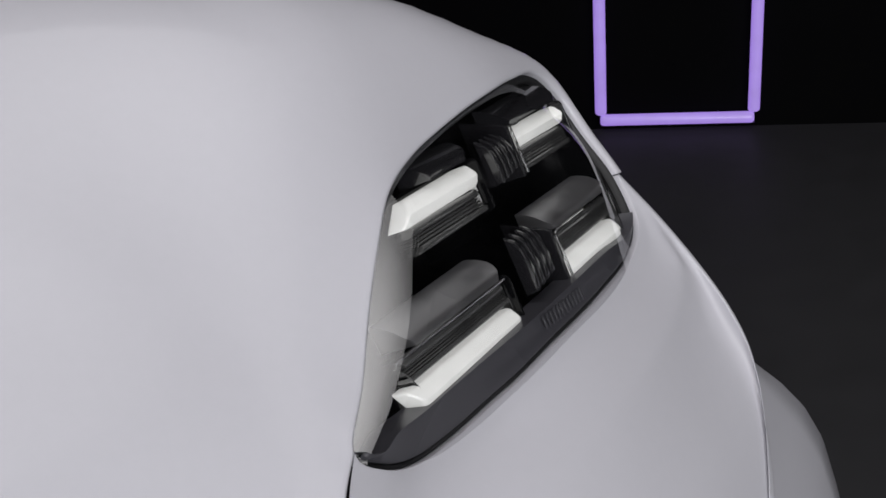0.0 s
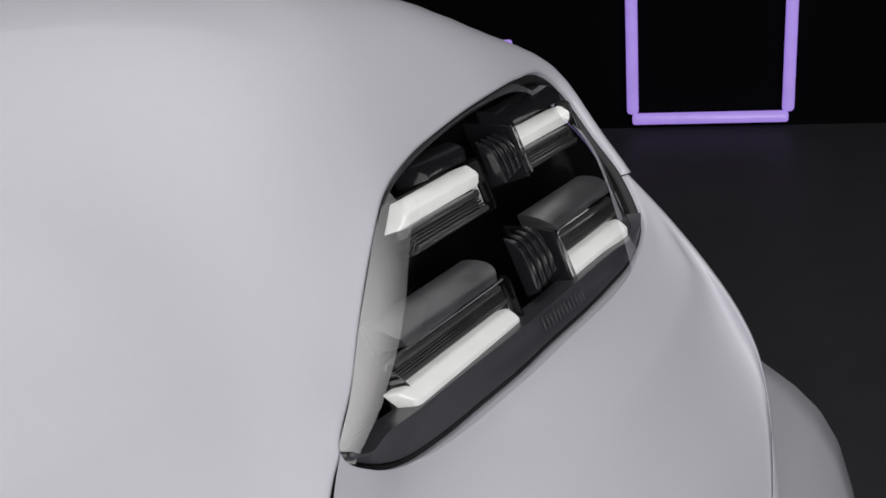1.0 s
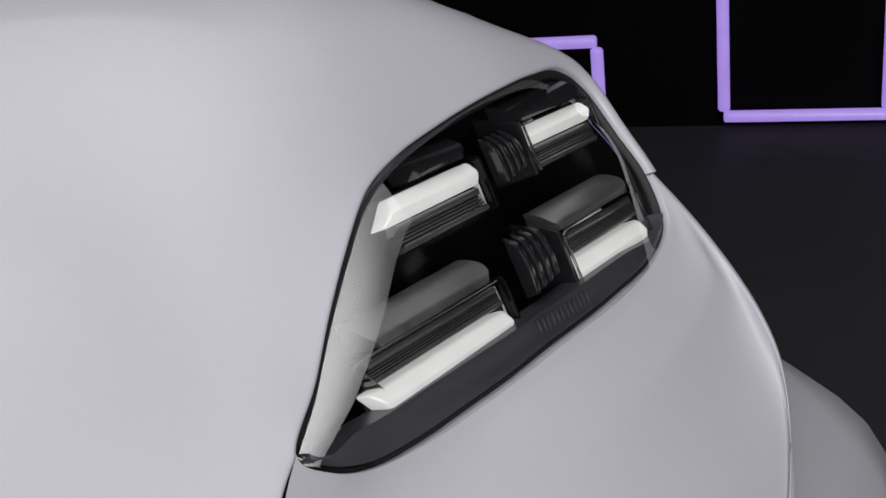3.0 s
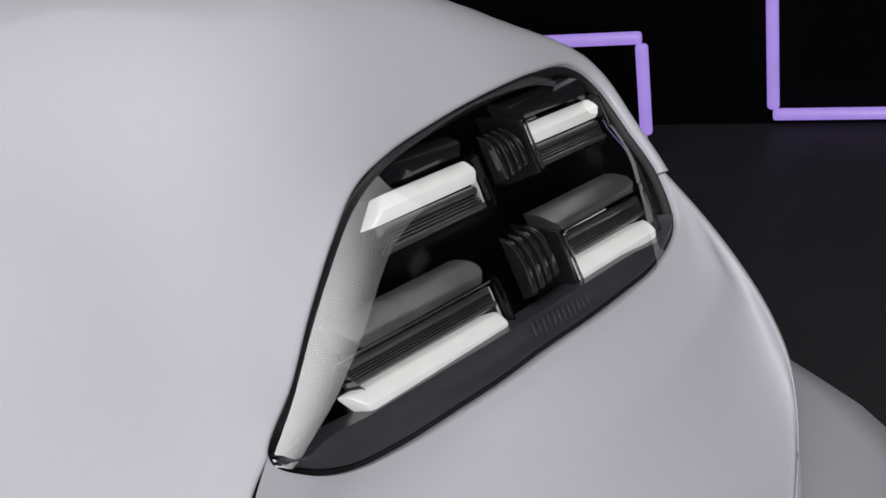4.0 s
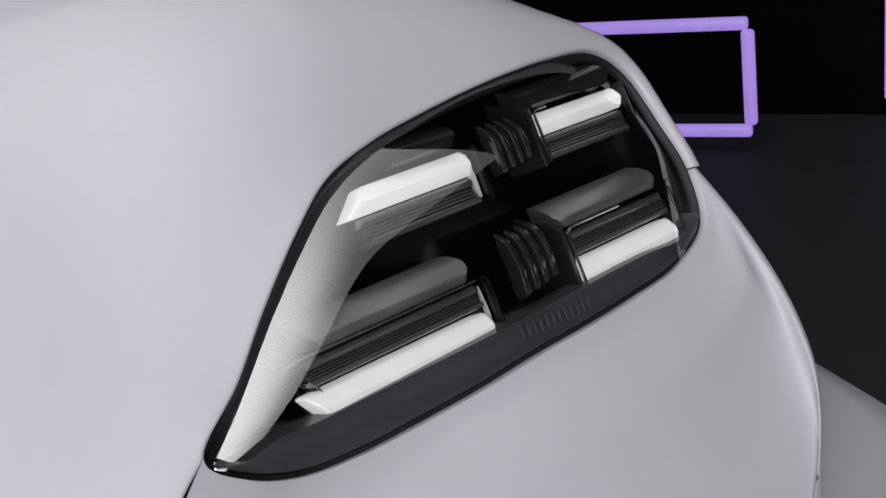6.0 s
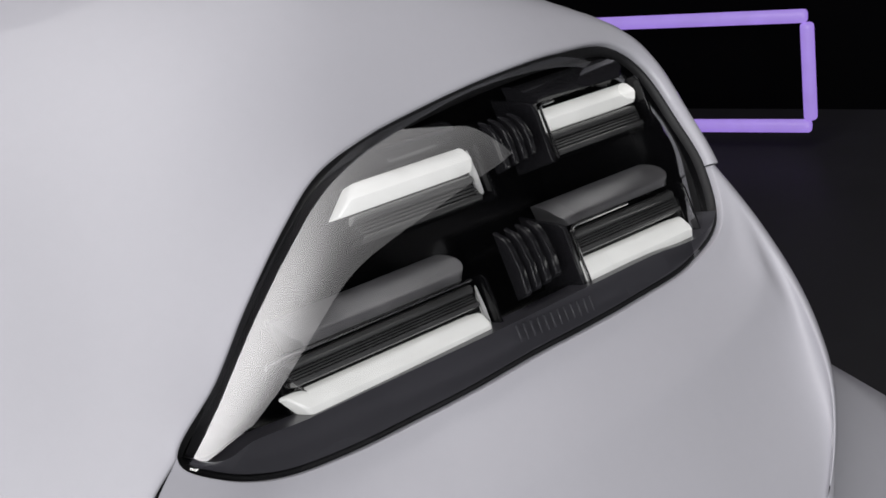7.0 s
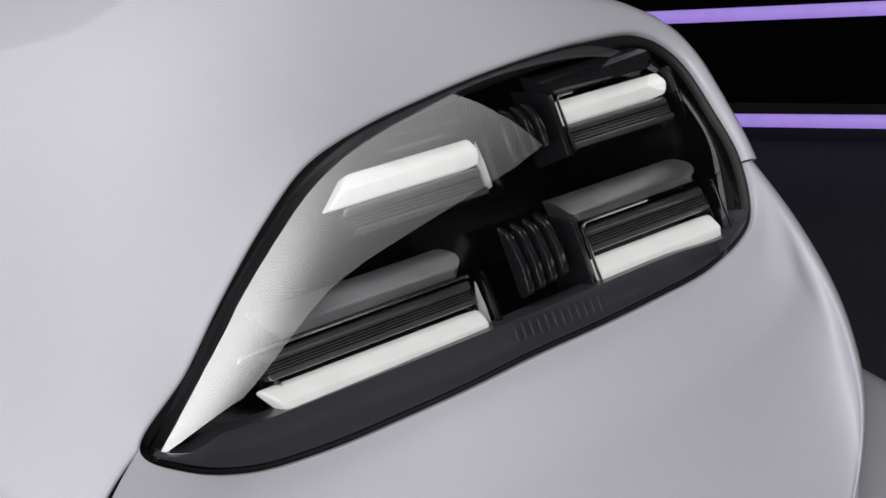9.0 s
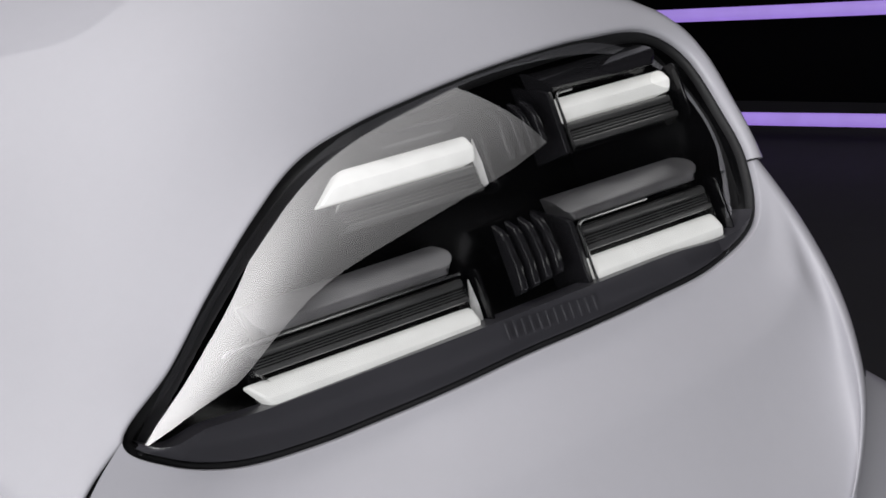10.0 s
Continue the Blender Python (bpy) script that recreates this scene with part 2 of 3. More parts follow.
def hood():
    edge = catmull(EXT[::-1], STEP, closed=False)[:-1] + LOOP[:SEAM] + [LOOP[SEAM].lerp(LOOP[SEAM - 1], 0.22)]
    n = len(edge)
    dists = [0.002, 0.005, 0.009, 0.014, 0.02, 0.028, 0.038, 0.05, 0.065, 0.085, 0.11, 0.14, 0.18, 0.23, 0.29, 0.36, 0.45, 0.56, 0.7, 0.9]
    phis = []
    for i in range(n):
        t = edge[min(i + 3, n - 1)] - edge[max(i - 3, 0)]
        phis.append(math.degrees(math.atan2(t.x, -t.y)))
    phis = [p if p > -90 else p + 360 for p in phis]
    for _ in range(60):
        phis = [(phis[max(i - 1, 0)] + phis[i] + phis[min(i + 1, n - 1)]) / 3 for i in range(n)]
    verts = []
    cols = []
    for p, f in zip(edge, phis):
        psi0 = table(f, (-30, 0, 30, 60, 80, 95, 112, 125, 160), (-22, -22, -10, 14, 10, 8, 26, 32, 32))
        psi1 = table(f, (-30, 0, 30, 60, 80, 95, 112, 125, 160), (95, 95, 92, 86, 70, 50, 18, 10, 8))
        ln = table(f, (-30, 0, 30, 60, 80, 95, 112, 125, 160), (0.022, 0.022, 0.04, 0.09, 0.2, 0.36, 0.26, 0.24, 0.24))
        more = table(f, (95, 112, 160), (0, 24, 22))
        swing = 16 * sstep(20, 80, f) * sstep(135, 100, f)
        inward = Vector((-math.cos(radians(f)), -math.sin(radians(f)), 0))
        col = [p + inward * 0.0005 - Vector((0, 0, 0.010)), p + inward * 0.0008 - Vector((0, 0, 0.003)), p + inward * 0.0002 - Vector((0, 0, 0.0008))]
        col += sweep(p, radians(f + swing), psi0, psi1, ln, dists, more)
        cols.append(col)
    rows = len(cols[0])
    for i in range(4, rows):                 # fair the panel away from its edge
        for _ in range(min(60, (i - 3) ** 2)):
            line = [cols[j][i] for j in range(n)]
            for j in range(1, n - 1):
                cols[j][i] = (line[j - 1] + line[j] * 2 + line[j + 1]) / 4
    for col in cols:                         # the crown falls away behind two soft ridges, added to lobe the reflection's edge
        for p in col[4:]:
            back = max(0.0, p.y - 0.075 - 0.35 * max(0.0, p.x + 0.3)) * sstep(0.03, -0.10, p.x)
            ridge = 1 - 0.55 * math.exp(-((p.x + 0.14) / 0.05) ** 2) - 0.55 * math.exp(-((p.x + 0.31) / 0.045) ** 2)
            ridge += (0.75 - ridge) * sstep(0.06, 0.16, p.y - 0.075)
            p.z -= 1.35 * ridge * (back * back if back < 0.09 else 0.18 * back - 0.0081)
        for i, p in enumerate(col):          # shallow valley between the hood's middle and the wing, placed to bound the reflection
            s = (p.x + 0.265) * 0.898 - (p.y - 0.1165) * 0.439
            p.z += 0.055 * math.sqrt(s * s + 0.00006) * math.exp(-(s / 0.11) ** 2) * sstep(3, 13, i)
    verts = [LAMP @ cols[j][i] for i in range(rows) for j in range(n)]
    return mesh_object("hood", verts, grid_faces(rows, n), PAINT, car, "glossy white clamshell hood")


FOLD = [Vector(p) for p in ((-0.3, -0.115), (-0.18, -0.118), (-0.09, -0.131), (0.0, -0.139), (0.09, -0.142), (0.14, -0.139), (0.17, -0.128), (0.184, -0.105), (0.194, -0.075), (0.203, -0.045))]


def bumper():
    top = [LOOP[0]] + LOOP[:SEAM:-1] + [LOOP[SEAM].lerp(LOOP[SEAM + 1], 0.15)]
    n = len(top)
    left = catmull([p + Vector((0.0016 * k, -0.0028 * k, 0)) for k, p in enumerate(EXT)], 8, closed=False)
    right = catmull([Vector(p) for p in ((0.219, -0.04, 0.011), (0.208, -0.09, 0.035), (0.188, -0.14, 0.06), (0.160, -0.18, 0.082), (0.130, -0.215, 0.095), (0.085, -0.255, 0.1), (0.015, -0.30, 0.1), (-0.085, -0.36, 0.09))], 6, closed=False)
    rows_n = 60

    def along(line, s):
        f = s * (len(line) - 1)
        i = min(int(f), len(line) - 2)
        return line[i].lerp(line[i + 1], f - i)
    cols = []
    for j, p in enumerate(top):
        w = (p.x - top[0].x) / (top[-1].x - top[0].x)
        base_w = top[0].z * (1 - w) + top[-1].z * w
        col = [p + Vector((0, 0, -0.012)) + Vector((0, 0.0005, 0)), p + Vector((0, 0.0008, -0.004)), p + Vector((0, 0.0002, -0.001))]
        for i in range(1, rows_n):
            s = (i / (rows_n - 1)) ** 1.6
            q = p + (along(left, s) - left[0]) * (1 - w) + (along(right, s) - right[0]) * w
            drop = (q - p).length
            # shoulder: the upper face leans back to a crease, the lower one drops from it
            away = min((q.xy - FOLD[k].lerp(FOLD[k + 1], min(1.0, max(0.0, (q.xy - FOLD[k]).dot(FOLD[k + 1] - FOLD[k]) / (FOLD[k + 1] - FOLD[k]).length_squared)))).length for k in range(len(FOLD) - 1))
            q.z += 0.009 * sstep(-0.3, -0.15, q.x) * math.exp(-math.sqrt(away ** 2 + 0.003 ** 2) / 0.045) * sstep(0.012, 0.05, drop) * sstep(1.0, 0.93, w)
            q.z += (base_w - p.z) * sstep(0, 0.16, drop) + 0.018 * math.sin(math.pi * w) * sstep(0, 0.2, drop)
            col.append(q)
        cols.append(col)
    # side return round the corner
    last = cols[-1]
    for k in range(1, 13):
        ang = radians(90 * min(k, 8) / 8)
        back = max(0, k - 8) * 0.06
        col = []
        for i, p in enumerate(last):
            s = max(0.0, (i - 3) / (rows_n - 1))
            rad = 0.012 + 0.006 * sstep(0, 0.5, s)
            col.append(p + Vector((rad * math.sin(ang) + back * 0.02, 0, -rad * (1 - math.cos(ang)) - back)))
        cols.append(col)
    rows = len(cols[0])
    verts = [LAMP @ cols[j][i] for i in range(rows) for j in range(len(cols))]
    panel = mesh_object("front_bumper", verts, grid_faces(rows, len(cols)), PAINT, car, "glossy white front bumper below the headlight")
    panel["columns"] = len(cols)
    return panel


def wheel_arch():
    """Side panel behind the bumper corner that flares out to the wheel."""
    cols, nv, nw = [], 40, 30
    for j in range(nw):
        w = 0.068 - 0.40 * (j / (nw - 1)) ** 1.5
        top = -0.215 + 0.9 * min(0.0, w - 0.03)
        col = []
        for i in range(nv):
            foot = (0.15 - 0.704 - 0.4133 * w) / 0.9095      # lower edge, a hand above the floor
            v = top + (foot - top) * i / (nv - 1)
            u = table(v, (-0.36, -0.255, -0.215, -0.18, -0.14, -0.09, 0.0), (-0.08, 0.085, 0.13, 0.16, 0.188, 0.208, 0.219)) - 0.004
            flare = table(v, (-0.8, -0.6, -0.5, -0.45, -0.4, -0.35, -0.3, -0.25, -0.2), (0.2, 0.28, 0.345, 0.365, 0.355, 0.325, 0.284, 0.242, 0.2))
            u += (flare - u) * sstep(0.085, 0.025, w)
            col.append(Vector((u - 0.15 * max(0.0, -w), v, w)))
        cols.append(col)
    verts = [LAMP @ cols[j][i] for i in range(nv) for j in range(nw)]
    return mesh_object("wheel_arch", verts, grid_faces(nv, nw), PAINT, car, "white flared wheel arch panel")


AHEAD, SIDE = Vector((0.89, -0.455, 0)).normalized(), Vector((0.455, 0.89, 0)).normalized()


def skirt():
    """Dark plastic lip that closes the nose below the bumper."""
    mesh = bumper_panel.data
    n = bumper_panel["columns"]
    edge = [v.co.copy() for v in mesh.vertices][-n:]
    rows = [edge]
    for k, (back, drop) in enumerate(((0.004, 0.0), (0.006, 0.2), (0.0, 0.55), (0.02, 0.9), (0.05, 1.0), (0.30, 1.0))):
        rows.append([p - AHEAD * back + Vector((0, 0, (0.14 - p.z) * drop)) for p in edge])
    return mesh_object("chin_spoiler", [p for r in rows for p in r], grid_faces(len(rows), n), RUBBER, car, "black plastic lip under the bumper")


def turned(profile, sides=48):
    """Ring turned about the x axis from (radius, along) pairs."""
    bm = bmesh.new()
    rings = []
    for k in range(sides):
        q = 2 * math.pi * k / sides
        rings.append([bm.verts.new((x, r * math.cos(q), r * math.sin(q))) for r, x in profile])
    m = len(profile)
    for k in range(sides):
        a, b = rings[k], rings[(k + 1) % sides]
        for i in range(m):
            bm.faces.new((a[i], a[(i + 1) % m], b[(i + 1) % m], b[i]))
    return bm


def front_wheel(at):
    """Road wheel: tyre on a five-spoke rim."""
    place = Matrix.Translation(at) @ Matrix((SIDE, AHEAD, Vector((0, 0, 1)))).transposed().to_4x4()
    tyre = part("wheel", turned([(0.20, -0.09), (0.25, -0.105), (0.285, -0.1), (0.30, -0.08), (0.30, 0.08), (0.285, 0.1), (0.25, 0.105), (0.20, 0.09)]), TYRE, car, "black rubber tyre on a silver rim", m=place)
    part("rim", turned([(0.199, -0.085), (0.199, 0.088), (0.19, 0.09), (0.182, 0.07), (0.182, -0.085)]), ALLOY, tyre, "silver alloy rim", m=place)
    part("hub", turned([(0.01, -0.02), (0.055, -0.02), (0.055, 0.06), (0.04, 0.072), (0.01, 0.072)], 24), ALLOY, tyre, m=place)
    for k in range(5):
        spoke = box(0.022, 0.05, 0.15, 0.006, 2, (0.052, 0, 0.118))
        part("spoke", spoke, ALLOY, tyre, m=place @ Matrix.Rotation(radians(72 * k), 4, "X"))


hood()
bumper_panel = bumper()
skirt()
wheel_arch()
front_wheel(AHEAD * -0.66 + SIDE * 0.90 + Vector((0, 0, 0.30)))
part("underbody", box(0.70, 0.78, 0.22, 0.03, 2), TYRE, car, "black underbody tray", m=Matrix.Translation(AHEAD * -0.81 + SIDE * 0.40 + Vector((0, 0, 0.26))) @ Matrix((SIDE, AHEAD, Vector((0, 0, 1)))).transposed().to_4x4())


# ---- headlight ----
def ring(scale_in, dw, back=0.0):
    """The rim's loop moved inwards by metres and set back; back adds depth along the top and inner side."""
    n = len(LOOP)
    out = []
    for i, p in enumerate(LOOP):
        t = LOOP[(i + 2) % n] - LOOP[i - 2]
        inward = Vector((t.y, -t.x, 0)).normalized()
        k = sstep(-0.03, 0.03, p.y + 0.25 * max(0.0, -0.2 - p.x)) * sstep(0.25, 0.14, p.x) * back
        out.append(p + inward * (scale_in + 0.5 * k) + Vector((0, 0, dw - k)))
    return out


def loft(rings, cap=True):
    verts = [p for r in rings for p in r]
    faces = grid_faces(len(rings), len(rings[0]), closed=True)
    if cap:
        faces.append(tuple(range((len(rings) - 1) * len(rings[0]), len(rings) * len(rings[0]))))
    return [LAMP @ p for p in verts], faces


CENTRE = Vector((-0.01, 0.012, 0.0))


def shrink(r, f, w):
    return [Vector((CENTRE.x + (p.x - CENTRE.x) * f, CENTRE.y + (p.y - CENTRE.y) * f, p.z * (1 - w[0]) + w[1] * w[0])) for p in r]


base = ring(0.004, -0.010, 0.006)
v, f = loft([base, ring(0.005, -0.03), shrink(ring(0.006, -0.05), 0.97, (1.0, -0.06)), shrink(base, 0.5, (1.0, -0.065)), shrink(base, 0.05, (1.0, -0.065))])
housing = mesh_object("headlight", v, f, GLOSSBLACK, car, "black headlight housing with four lamp modules")


v, f = loft([ring(0.003, -0.013), ring(-0.004, -0.012), ring(-0.0055, -0.05)], cap=False)
mesh_object("flange", v, f, RUBBER, housing, "black mounting flange")
gap = catmull(EXT, 8, closed=False)
mesh_object("shut_line", [LAMP @ (p + Vector((s * 0.008, -s * 0.014, -0.012))) for s in (-1, 0.2, 1.4) for p in gap], grid_faces(3, len(gap)), RUBBER, car, "dark shut line under the hood edge")


EDGE = ring(0.0022, -0.002, 0.0015)
LENS_TOP = 0.044
# roll of the cover towards the inner rim: slope against distance from that rim, summed from the far side
ROLL_D = np.linspace(0.0, 0.5, 6001)
ROLL_S = ((0.85 * np.exp(-(ROLL_D - 0.02) / 0.0195)) ** -4.0 + 1.0) ** -0.25
ROLL_H = np.cumsum(ROLL_S[::-1])[::-1] * (ROLL_D[1] - ROLL_D[0])


def crown(x, y):
    """Height of the clear cover: a dome that rolls over the inner rim, towards the top and round the outer end."""
    d = max(0.0, 0.146 + 0.507 * x - 0.862 * y)
    side = float(np.interp(d, ROLL_D, ROLL_H))
    top = 2.8 * max(0.0, y + 0.023) ** 2
    outer = 1.4 * max(0.0, x - 0.015) ** 2 + 12 * max(0.0, x - 0.2) ** 2
    low = 0.26 * 0.006 * math.log(1 + math.exp(-(y + 0.010) / 0.006)) * sstep(0.0, -0.25, x)
    return LENS_TOP + 0.04 * x - (side ** 3 + top ** 3) ** (1 / 3) - outer - low


rings = []
for r in (1.0, 0.985, 0.965, 0.94, 0.915, 0.89, 0.86, 0.83, 0.8, 0.765, 0.73, 0.69, 0.65, 0.6, 0.55, 0.5, 0.44, 0.38, 0.31, 0.23, 0.14, 0.05):
    flat = [(CENTRE.x + (p.x - CENTRE.x) * r, CENTRE.y + (p.y - CENTRE.y) * r) for p in EDGE]
    rings.append([Vector((x, y, crown(x, y))) for x, y in flat])
v, f = loft(rings)
lens = mesh_object("lens_cover", v, [q[::-1] for q in f], GLASS, housing, "clear glossy lens cover")
lens.visible_shadow = False
v, f = loft([ring(-0.0005, -0.010), ring(0.0015, -0.005, 0.005), ring(0.004, -0.005, 0.007), ring(0.005, -0.012, 0.008)], cap=False)
mesh_object("seal", v, f, RUBBER, housing, "black rubber seal")


def rounded(cx, cy, w, h, r, n=5):
    """Rounded rectangle profile."""
    out = []
    for sx, sy, a0 in ((1, 1, 0), (-1, 1, 90), (-1, -1, 180), (1, -1, 270)):
        for k in range(n):
            a = radians(a0 + 90 * k / (n - 1))
            out.append((cx + sx * (w / 2 - r) + r * math.cos(a), cy + sy * (h / 2 - r) + r * math.sin(a)))
    return out


def bar(profile, a0, a1, lean=0.0, bevel=0.002):
    """A bar along the lamp whose inner end leans by lean metres a metre of height."""
    bm = prism(profile, a0, a1)
    mid = sum(y for y, _ in profile) / len(profile)
    for q in bm.verts:
        if q.co.x < (a0 + a1) / 2:
            q.co.x += lean * (q.co.y - mid)
    if bevel:
        ends = [e for e in bm.edges if (e.verts[0].co.x < (a0 + a1) / 2) == (e.verts[1].co.x < (a0 + a1) / 2)]
        bmesh.ops.bevel(bm, geom=ends, offset=bevel, segments=3, profile=0.6, affect="EDGES")
    return bm


def wire(points, radius, sides=8):
    """A round strip along a polyline."""
    bm, rings_ = bmesh.new(), []
    for i, p in enumerate(points):
        t = (points[min(i + 1, len(points) - 1)] - points[max(i - 1, 0)]).normalized()
        x = t.cross(Vector((0, 0, 1))).normalized()
        z = x.cross(t)
        rings_.append([bm.verts.new(p + radius * (x * math.cos(2 * math.pi * k / sides) + z * math.sin(2 * math.pi * k / sides))) for k in range(sides)])
    for r0, r1 in zip(rings_, rings_[1:]):
        for k in range(sides):
            bm.faces.new((r0[k], r0[(k + 1) % sides], r1[(k + 1) % sides], r1[k]))
    bm.faces.new(rings_[0][::-1])
    bm.faces.new(rings_[-1])
    return bm


def module(a0, a1, top, bottom, front, lit_top, lean=0.0, reach=0.5, reflector=False, visor_mat=None):
    """One lamp module: shroud, lit bar, dark optic bars and bright edging, between a0 and a1 along the bars."""
    h, mid = top - bottom, (top + bottom) / 2
    # hood over the bars; its top runs back level with the ground
    x0, x1 = a0 + (0.034 if lean > 0 else 0.008 if lean else -0.009), a1 - 0.003
    depths = (0.0, 0.0012, 0.003, 0.006, 0.009, 0.012, 0.016, 0.020, 0.024, 0.028)
    nx = 12
    sheet = []
    for d in depths:
        cr = 0.011 - math.sqrt(max(0.0, 0.011 ** 2 - max(0.0, 0.011 - d) ** 2))
        cl = 0.005 - math.sqrt(max(0.0, 0.005 ** 2 - max(0.0, 0.005 - d) ** 2))
        y = top + 0.0095 + 1.05 * d - 16.0 * d * d - 0.0012 * (1 - min(1.0, d / 0.0012))
        sheet.append([Vector((x0 + cl + (x1 - cr - 0.25 * max(0.0, d - 0.012) - x0 - cl) * k / (nx - 1), y, front + 0.001 - d)) for k in range(nx)])
    under = [Vector((p.x, top + 0.0045, p.z)) for p in sheet[0]]
    deep = [Vector((p.x, top + 0.0045, front - 0.03)) for p in sheet[0]]
    rows_v = [deep, under] + sheet
    bm = bmesh.new()
    grid = [[bm.verts.new(p) for p in r] for r in rows_v]
    for r0, r1 in zip(grid, grid[1:]):
        for k in range(nx - 1):
            bm.faces.new((r0[k], r0[k + 1], r1[k + 1], r1[k]))
    for k in (0, nx - 1):                    # close the two ends
        bm.faces.new([r[k] for r in grid])
    part("visor", bm, visor_mat or SATIN, housing, "satin grey visor over the bars" if visor_mat is None else "gloss black visor over the bars", m=BARS)
    if not lean:
        prof = [(bottom - 0.003, front - 0.002), (bottom - 0.003, front - 0.045), (top + 0.022, front - 0.045), (top + 0.0075, front - 0.006), (top + 0.0045, front - 0.001)]
        part("cheek", prism(prof, a0 - 0.009, a0 - 0.0045, 0.0015), FIN, housing, "gloss black side cheek", m=BARS)
    # gloss black back plate
    part("back_plate", box(a1 - a0, h + 0.004, 0.004, 0.001, 1, ((a0 + a1) / 2, mid, front - 0.026)), GLOSSBLACK, housing, m=BARS)
    lit = (mid + 0.0015, top) if lit_top else (bottom, mid - 0.0005)
    dark = (bottom, mid) if lit_top else (mid + 0.003, top)
    hh = lit[1] - lit[0]
    # lit bar: two flat faces meeting in a soft ridge
    y0, y1 = lit
    prof = [(y0, front - 0.022), (y0, front - 0.007), (y0 + 0.15 * hh, front - 0.004), (y0 + 0.45 * hh, front - 0.0015), (y0 + 0.6 * hh, front - 0.0025), (y0 + 0.9 * hh, front - 0.007), (y1, front - 0.010), (y1, front - 0.022)]
    part("light_bar", bar(prof, a0, a1, lean, 0.0038), DRL, housing, "lit white light bar", m=BARS)
    # dark optic bars: one wide, then fine steps
    hh = dark[1] - dark[0]
    cuts = (0.0, 0.30, 0.42, 0.54, 0.66, 1.0) if lit_top else (0.0, 0.26, 0.36, 0.46, 0.56, 1.0)
    for k, (c0, c1) in enumerate(zip(cuts, cuts[1:])):
        w = hh * (c1 - c0)
        depth = (0.004, 0.0065, 0.008, 0.0095, 0.007)[k] if lit_top else (0.004, 0.006, 0.0075, 0.009, 0.006)[k]
        prof = rounded(dark[0] + hh * (c0 + c1) / 2, front - depth - 0.008, w - 0.0004, 0.016, w * 0.46)
        part("optic_bar", bar(prof, a0 + 0.001, a1 - 0.002, lean, 0.001), SMOKE, housing, "smoked clear optic bar", m=BARS)
    # bright edging: up the inner side, round the corner and along the top
    r = 0.005
    x, y, z = a0 - 0.0025 + lean * h * 0.5, top + 0.0028, front - 0.001
    path = [Vector((x - lean * (h + 0.002), bottom - 0.001, z)), Vector((x - lean * r, y - r, z))]
    path += [Vector((x + r - r * math.cos(radians(q)), y - r + r * math.sin(radians(q)), z)) for q in (20, 45, 70)]
    path += [Vector((x + r, y, z)), Vector((a0 + (a1 - a0) * reach, y, z))]
    if lean:
        path = path[2:]
    if lean <= 0:
        part("edge_strip", wire(path, 0.0012), CHROME, housing, "thin bright chrome edge", m=BARS)
    if reflector:
        plate = [(a1 + 0.002, bottom + 0.003), (a1 + 0.0075, bottom + 0.005), (a1 + 0.008, mid), (a1 + 0.0065, top - 0.003), (a1 + 0.002, mid + 0.002)]
        bm = bmesh.new()
        lo = [bm.verts.new((x, y, front - 0.015)) for x, y in plate]
        hi = [bm.verts.new((x, y, front - 0.0135)) for x, y in plate]
        bm.faces.new(hi)
        bm.faces.new(lo[::-1])
        for k in range(5):
            bm.faces.new((lo[k], lo[(k + 1) % 5], hi[(k + 1) % 5], hi[k]))
        part("end_reflector", bm, WHITE, housing, "bright white end reflector", m=BARS, smooth=False)
    # gloss cap that closes the outer end
    part("end_cap", prism(rounded(mid, front - 0.016, h + 0.006, 0.022, 0.006), a1 + 0.0095, a1 + 0.012, 0.001), GLOSSBLACK, housing, m=BARS)


module(0.081, 0.182, 0.081, 0.043, 0.004, True, reach=0.12, visor_mat=FIN)
module(-0.106, 0.003, 0.073, 0.032, 0.004, True, lean=1.1, reach=0.5, reflector=True, visor_mat=FIN)
module(0.051, 0.168, -0.011, -0.055, 0.022, False, reach=0.5)
module(-0.197, -0.043, -0.018, -0.058, 0.018, False, lean=-0.7, reach=0.97, reflector=True)


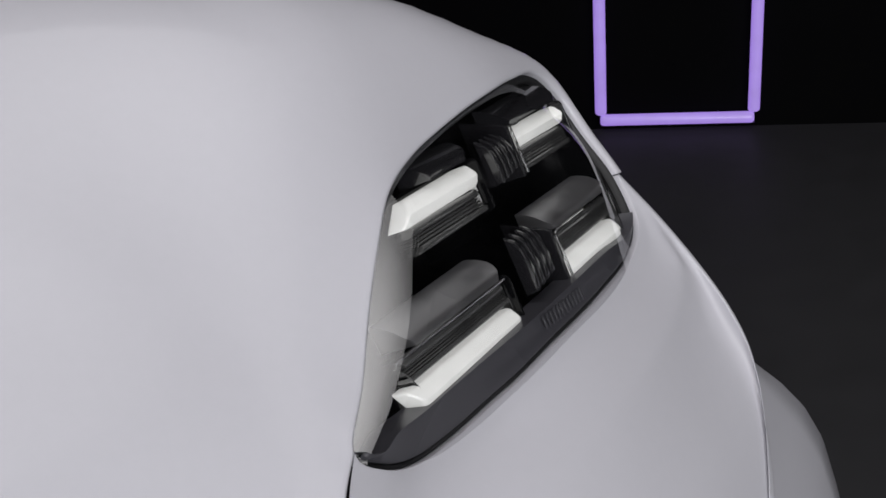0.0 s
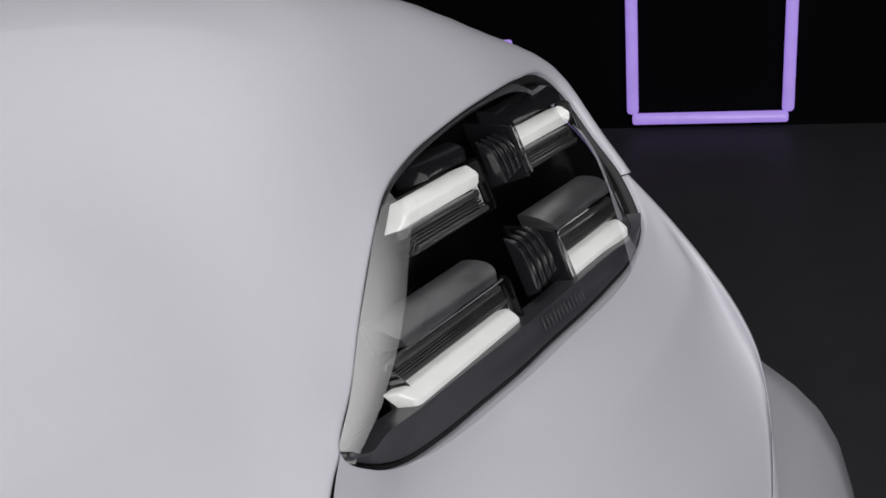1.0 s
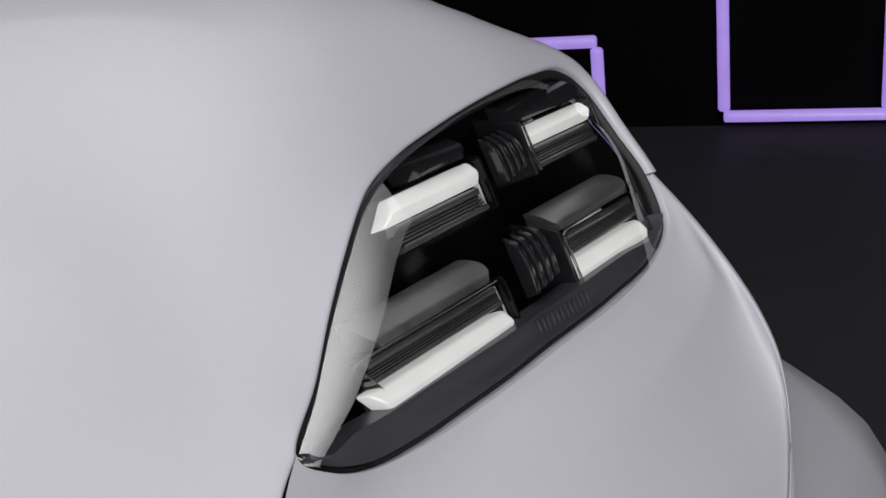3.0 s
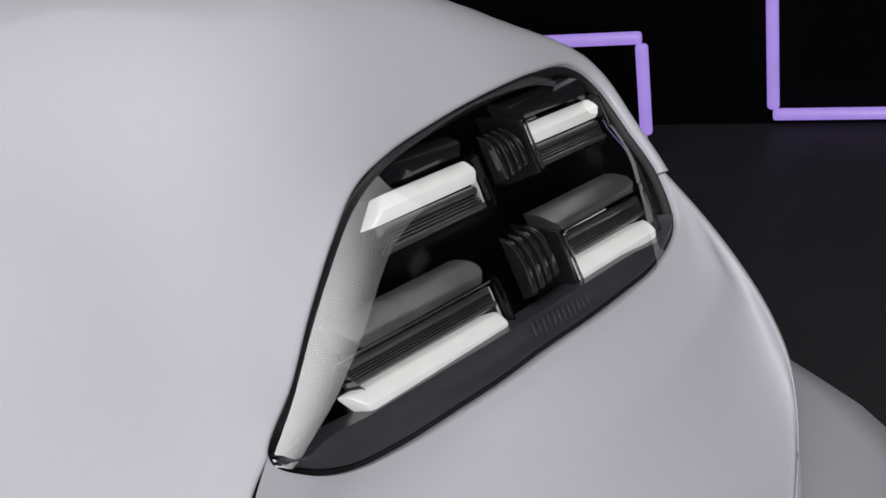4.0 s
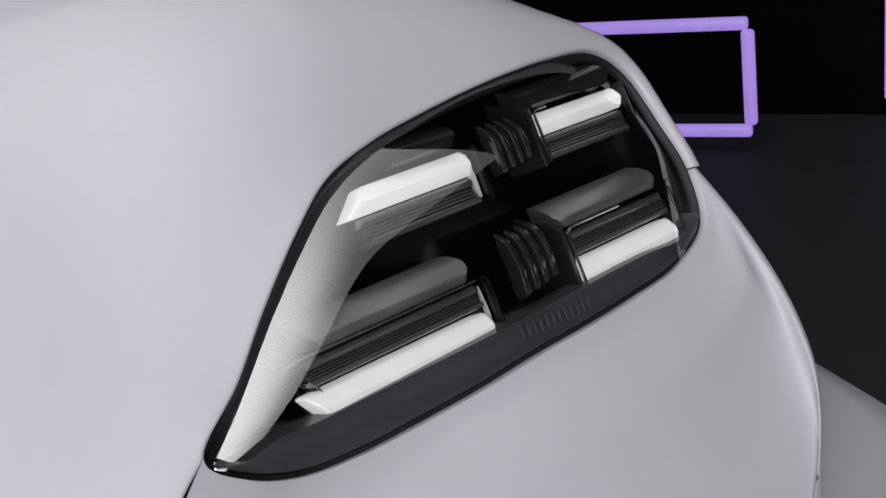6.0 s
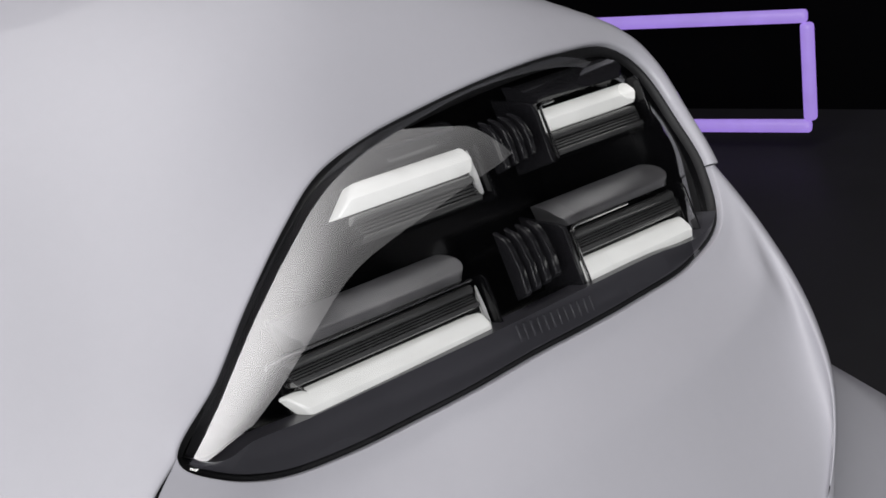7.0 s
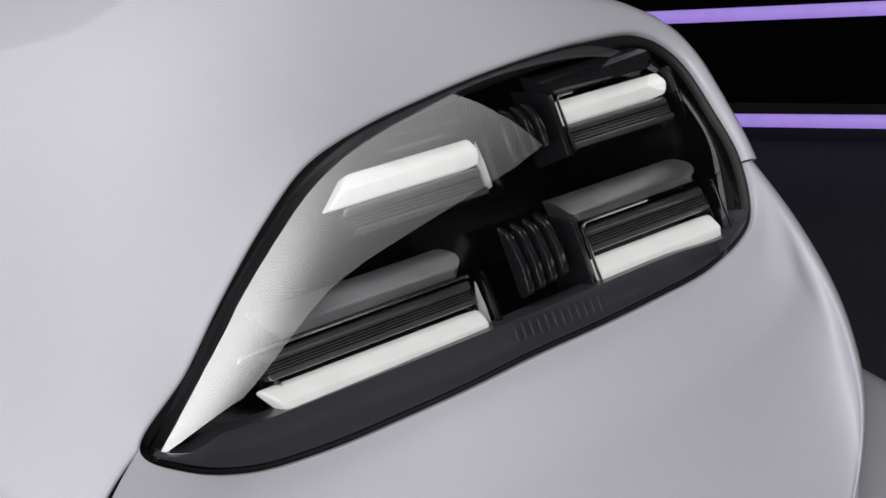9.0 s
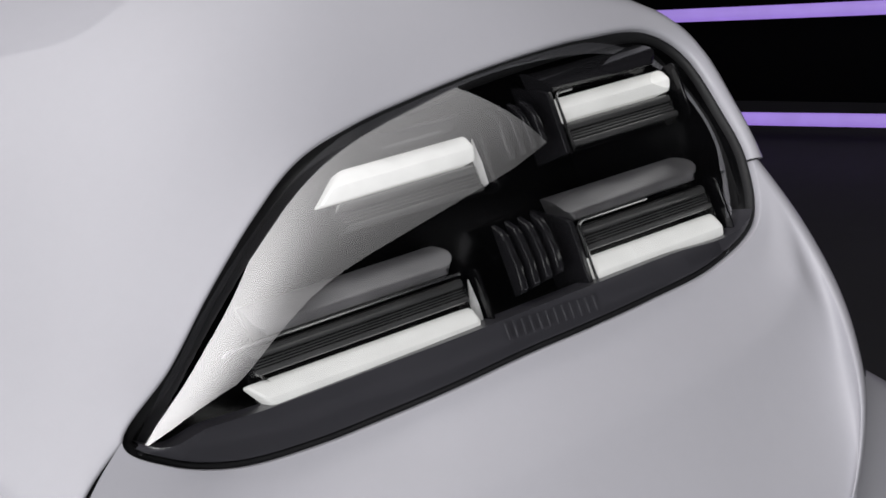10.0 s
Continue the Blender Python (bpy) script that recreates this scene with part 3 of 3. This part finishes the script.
def louvre(a, b0, b1, front):
    """A slim fin whose face is hollowed towards its rounded top and foot."""
    prof = [(b0, front - 0.014), (b0 + 0.0015, front - 0.002), (b0 + 0.004, front), (b0 + 0.4 * (b1 - b0), front + 0.0006), (b1 - 0.014, front - 0.001), (b1 - 0.006, front - 0.005), (b1, front - 0.014)]
    part("louvre", prism(prof, a - 0.0026, a + 0.0026, 0.0018), FIN, housing, "gloss black louvre fin", m=BARS)


for k in range(4):
    louvre(0.024 + 0.0095 * k, 0.045 + 0.0015 * k, 0.086, 0.011)
for k in range(4):
    louvre(-0.006 + 0.0105 * k, -0.043 + 0.0015 * k, 0.008, 0.020)
# lower bezel between the lamps and the rim
low = [i for i in range(13 * STEP + 7, 24 * STEP - 2)]
inner, outer, lip = ring(0.0065, -0.003), ring(0.0048, -0.0042), ring(0.005, -0.02)
rows_ = [[], [], [], [], []]
TURN_BACK = Matrix.Rotation(-SLOPE, 4, "Z")
for i in low:
    p = inner[i]
    q = TURN_BACK @ p                       # along and across the bars
    b_top = table(q.x, (-0.27, -0.2, -0.05, 0.1, 0.19), (-0.052, -0.056, -0.055, -0.052, -0.042))
    s = (i - low[0]) / (low[-1] - low[0])
    b_top = q.y + 0.0015 + max(0.0, b_top - q.y) * sstep(0.0, 0.2, s) * sstep(1.0, 0.86, s)
    top_edge = Matrix.Rotation(SLOPE, 4, "Z") @ Vector((q.x, b_top, 0.0))
    w = p.z * 0.5 + 0.013
    rows_[0].append(lip[i])
    rows_[1].append(outer[i])
    rows_[2].append(p)
    rows_[3].append(Vector((top_edge.x, top_edge.y, w)))
    rows_[4].append(Vector((top_edge.x, top_edge.y + 0.004, w - 0.022)))
mesh_object("lower_bezel", [LAMP @ p for r in rows_ for p in r], grid_faces(5, len(low)), BEZEL, housing, "dark grey satin lower bezel").data.set_sharp_from_angle(angle=radians(40))
for k in range(12):
    part("rib", box(0.0022, 0.011, 0.0014, 0.0003, 1, (-0.034 + 0.0064 * k, -0.0612 - 0.0002 * k, 0.0284)), BEZEL, housing, "fine satin rib", m=BARS)
